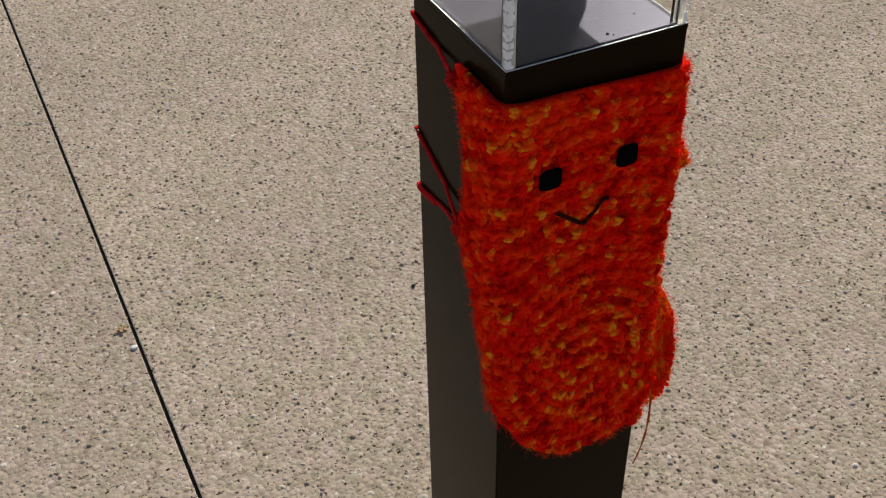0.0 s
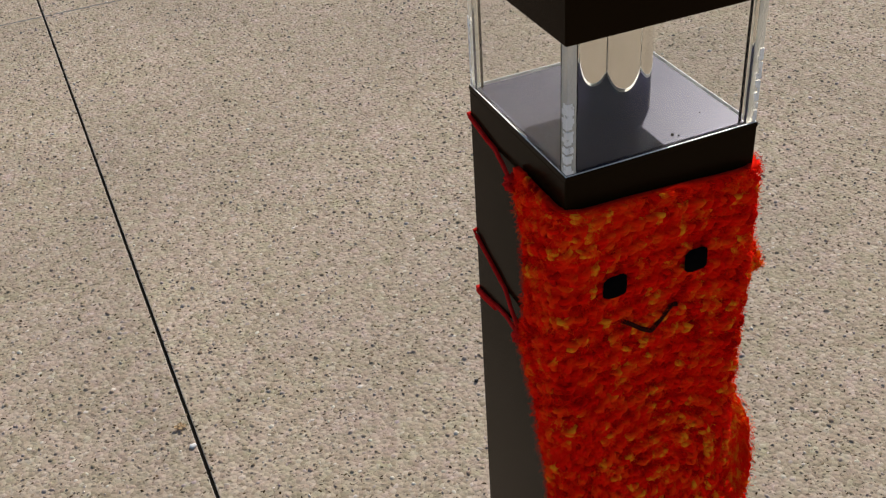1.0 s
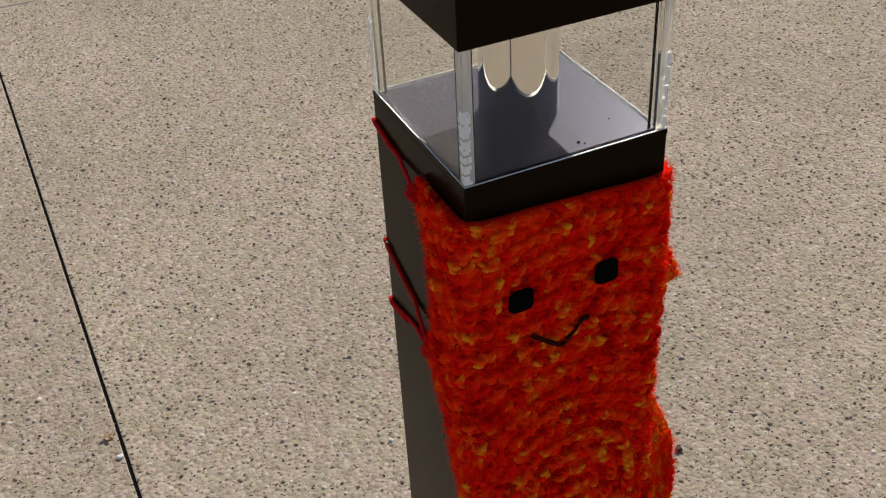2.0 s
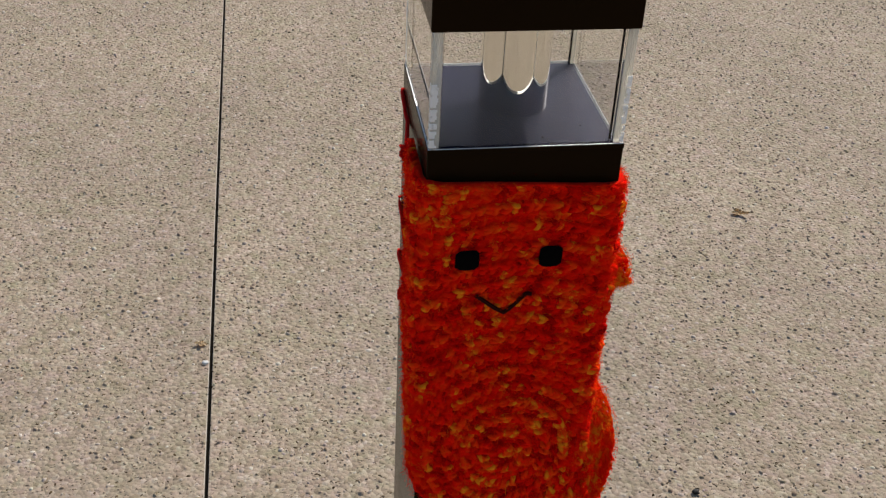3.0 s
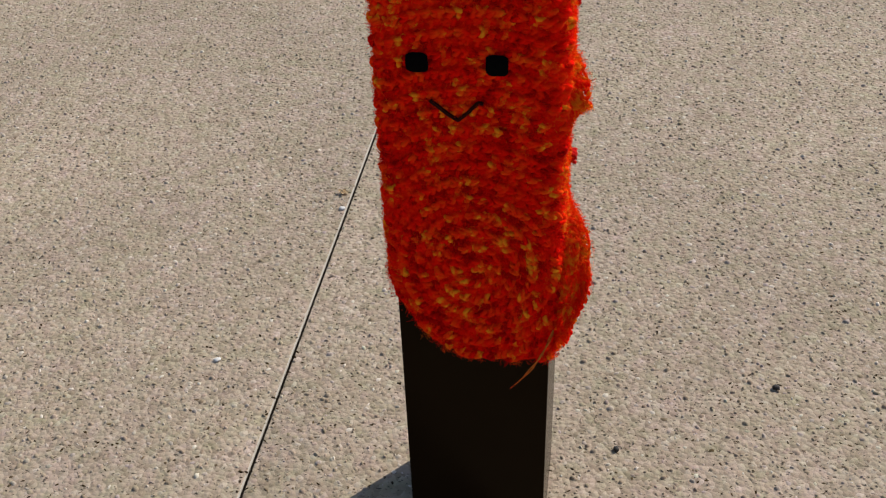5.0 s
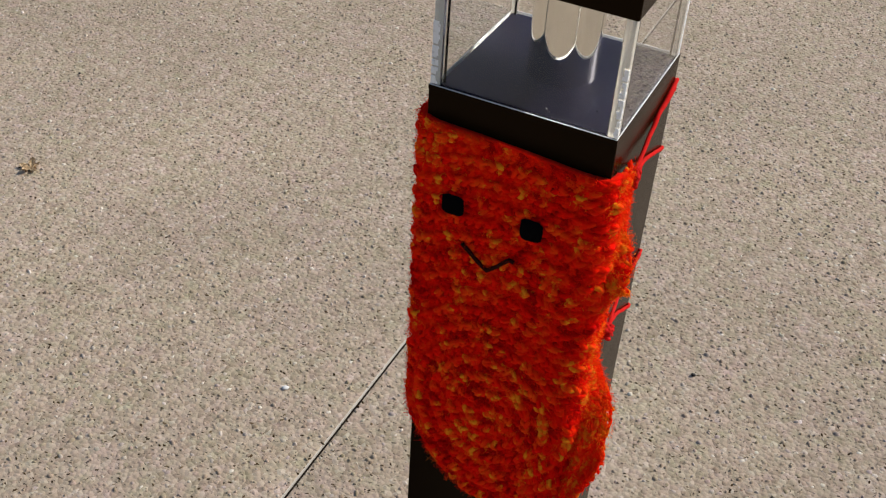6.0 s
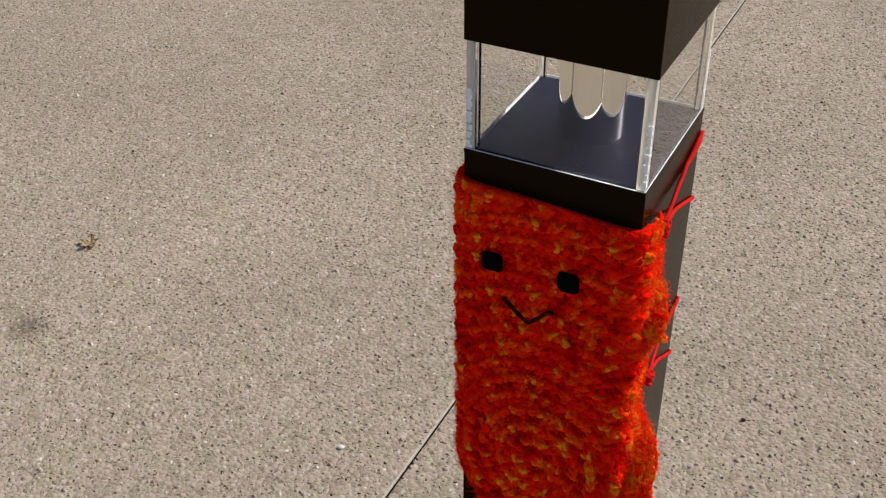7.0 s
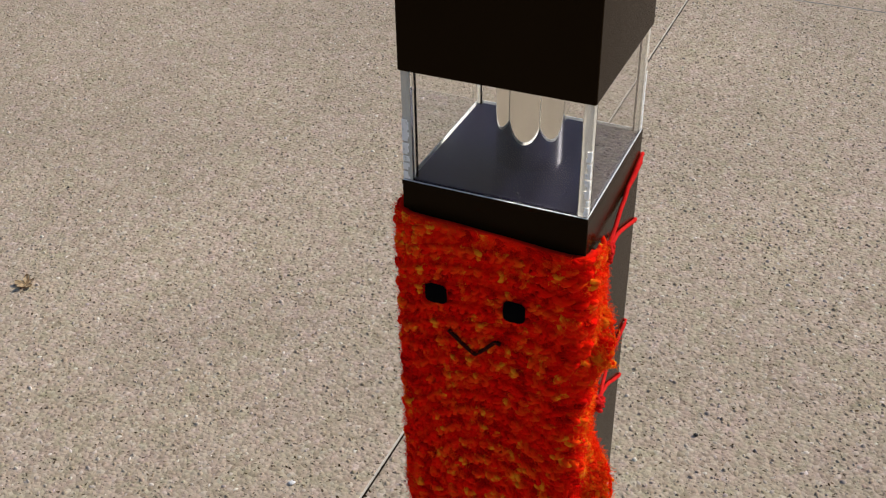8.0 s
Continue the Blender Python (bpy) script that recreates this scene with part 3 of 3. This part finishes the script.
box(bm, -9.0, 9.0, -GAP * 0.6, GAP * 0.6, -0.030, -0.0068)
for v in bm.verts:
    v.co.z = min(v.co.z, -0.0068)
filler_mesh = bpy.data.meshes.new("joint_filler")
bm.to_mesh(filler_mesh)
bm.free()
filler_mesh.materials.append(M_DIRT)
for k in range(-2, 3):
    for turn in (0, 90):
        f = new("joint_filler", filler_mesh)
        f.parent = pavement
        f.matrix_basis = GRID @ pose(k * SIDE if turn else 0, 0 if turn else k * SIDE, 0.0003 if turn else 0, 0, 0, turn)
bm = bmesh.new()
bmesh.ops.create_grid(bm, x_segments=4, y_segments=4, size=400)
ground = part("ground", bm, M_CONCRETE, None, "wide pale concrete ground reaching the horizon")
ground.location.z = -0.035
tagged(ground, category="ground", kind="structure")


def build_pebbles():
    rng = np.random.default_rng(11)
    x0, x1, y0, y1 = -2.1, 1.7, -0.35, 2.9
    step = 0.0086
    gx, gy = np.meshgrid(np.arange(x0, x1, step), np.arange(y0, y1, step))
    p = np.stack([gx.ravel(), gy.ravel()], 1) + rng.uniform(-0.5, 0.5, (gx.size, 2)) * step * 1.5
    p = p[rng.random(len(p)) < 0.72]
    # keep clear of the joints and the post
    inv = np.array(GRID.inverted())
    lx = p[:, 0] * inv[0, 0] + p[:, 1] * inv[0, 1] + inv[0, 3]
    ly = p[:, 0] * inv[1, 0] + p[:, 1] * inv[1, 1] + inv[1, 3]
    edge = np.minimum(np.abs(lx), np.abs(ly))
    p = p[(edge > 0.0055) & ((np.abs(p[:, 0]) > HALF) | (np.abs(p[:, 1]) > HALF))]
    # small dark stones crowd along the joint edges, standing in for pits
    along = rng.uniform(-0.4, 2.9, 240)
    q = np.stack([-0.3065 - 0.0024 * along + rng.choice((-1, 1), 240) * rng.uniform(0.0034, 0.0080, 240), along], 1)
    p = np.concatenate([p, q])
    n = len(p)
    r = 0.0018 + 0.0040 * rng.random(n) ** 1.3
    tone = rng.random(n).astype(np.float32)
    tone[-240:] *= 0.05
    # dark stones stand in for pits and the shade beside stones
    dark = tone < 0.21
    r[dark] *= 0.82
    el = np.where(dark, rng.uniform(0.3, 0.6, n), rng.uniform(0.45, 0.9, n))
    th = rng.normal(0, 0.9, n)
    hgt = np.where(dark, 0.4, 1.0) * r * np.where((rng.random(n) < 0.42) & (r < 0.0036), rng.uniform(0.48, 0.90, n), np.where(rng.random(n) < 0.17, rng.uniform(0.40, 0.70, n), rng.uniform(0.08, 0.30, n)))
    a = np.arange(5) * 2 * np.pi / 5
    jag = rng.uniform(0.75, 1.2, (n, 5))
    bx, by = np.cos(a)[None] * r[:, None] * jag, np.sin(a)[None] * (r * el)[:, None] * jag
    dx = bx * np.cos(th)[:, None] - by * np.sin(th)[:, None]
    dy = bx * np.sin(th)[:, None] + by * np.cos(th)[:, None]
    # each stone: a ring in the cement, a shoulder ring and a crown
    V = np.empty((n, 11, 3), np.float32)
    V[:, :5, 0], V[:, :5, 1], V[:, :5, 2] = p[:, :1] + dx, p[:, 1:] + dy, -0.0004
    V[:, 5:10, 0], V[:, 5:10, 1] = p[:, :1] + dx * 0.62, p[:, 1:] + dy * 0.62
    V[:, 5:10, 2] = hgt[:, None] * rng.uniform(0.60, 0.92, (n, 5))
    V[:, 10, 0] = p[:, 0] + rng.uniform(-0.3, 0.3, n) * r
    V[:, 10, 1] = p[:, 1] + rng.uniform(-0.3, 0.3, n) * r
    V[:, 10, 2] = hgt
    tri = [[k, (k + 1) % 5, 5 + (k + 1) % 5] for k in range(5)] + [[k, 5 + (k + 1) % 5, 5 + k] for k in range(5)] + [[5 + k, 5 + (k + 1) % 5, 10] for k in range(5)]
    F = (np.array(tri, np.int32)[None] + (np.arange(n, dtype=np.int32) * 11)[:, None, None]).reshape(-1, 3)
    me = bpy.data.meshes.new("aggregate")
    me.vertices.add(n * 11)
    me.vertices.foreach_set("co", V.ravel())
    me.loops.add(len(F) * 3)
    me.loops.foreach_set("vertex_index", F.ravel())
    me.polygons.add(len(F))
    me.polygons.foreach_set("loop_start", np.arange(0, len(F) * 3, 3, dtype=np.int32))
    me.update(calc_edges=True)
    me.attributes.new("tone", "FLOAT", "POINT").data.foreach_set("value", np.repeat(tone, 11))
    me.materials.append(M_PEBBLE)
    ob = new("aggregate", me)
    ob.parent = pavement
    return tagged(ob, "small tan and grey pebbles set in concrete", kind="stuff")


build_pebbles()
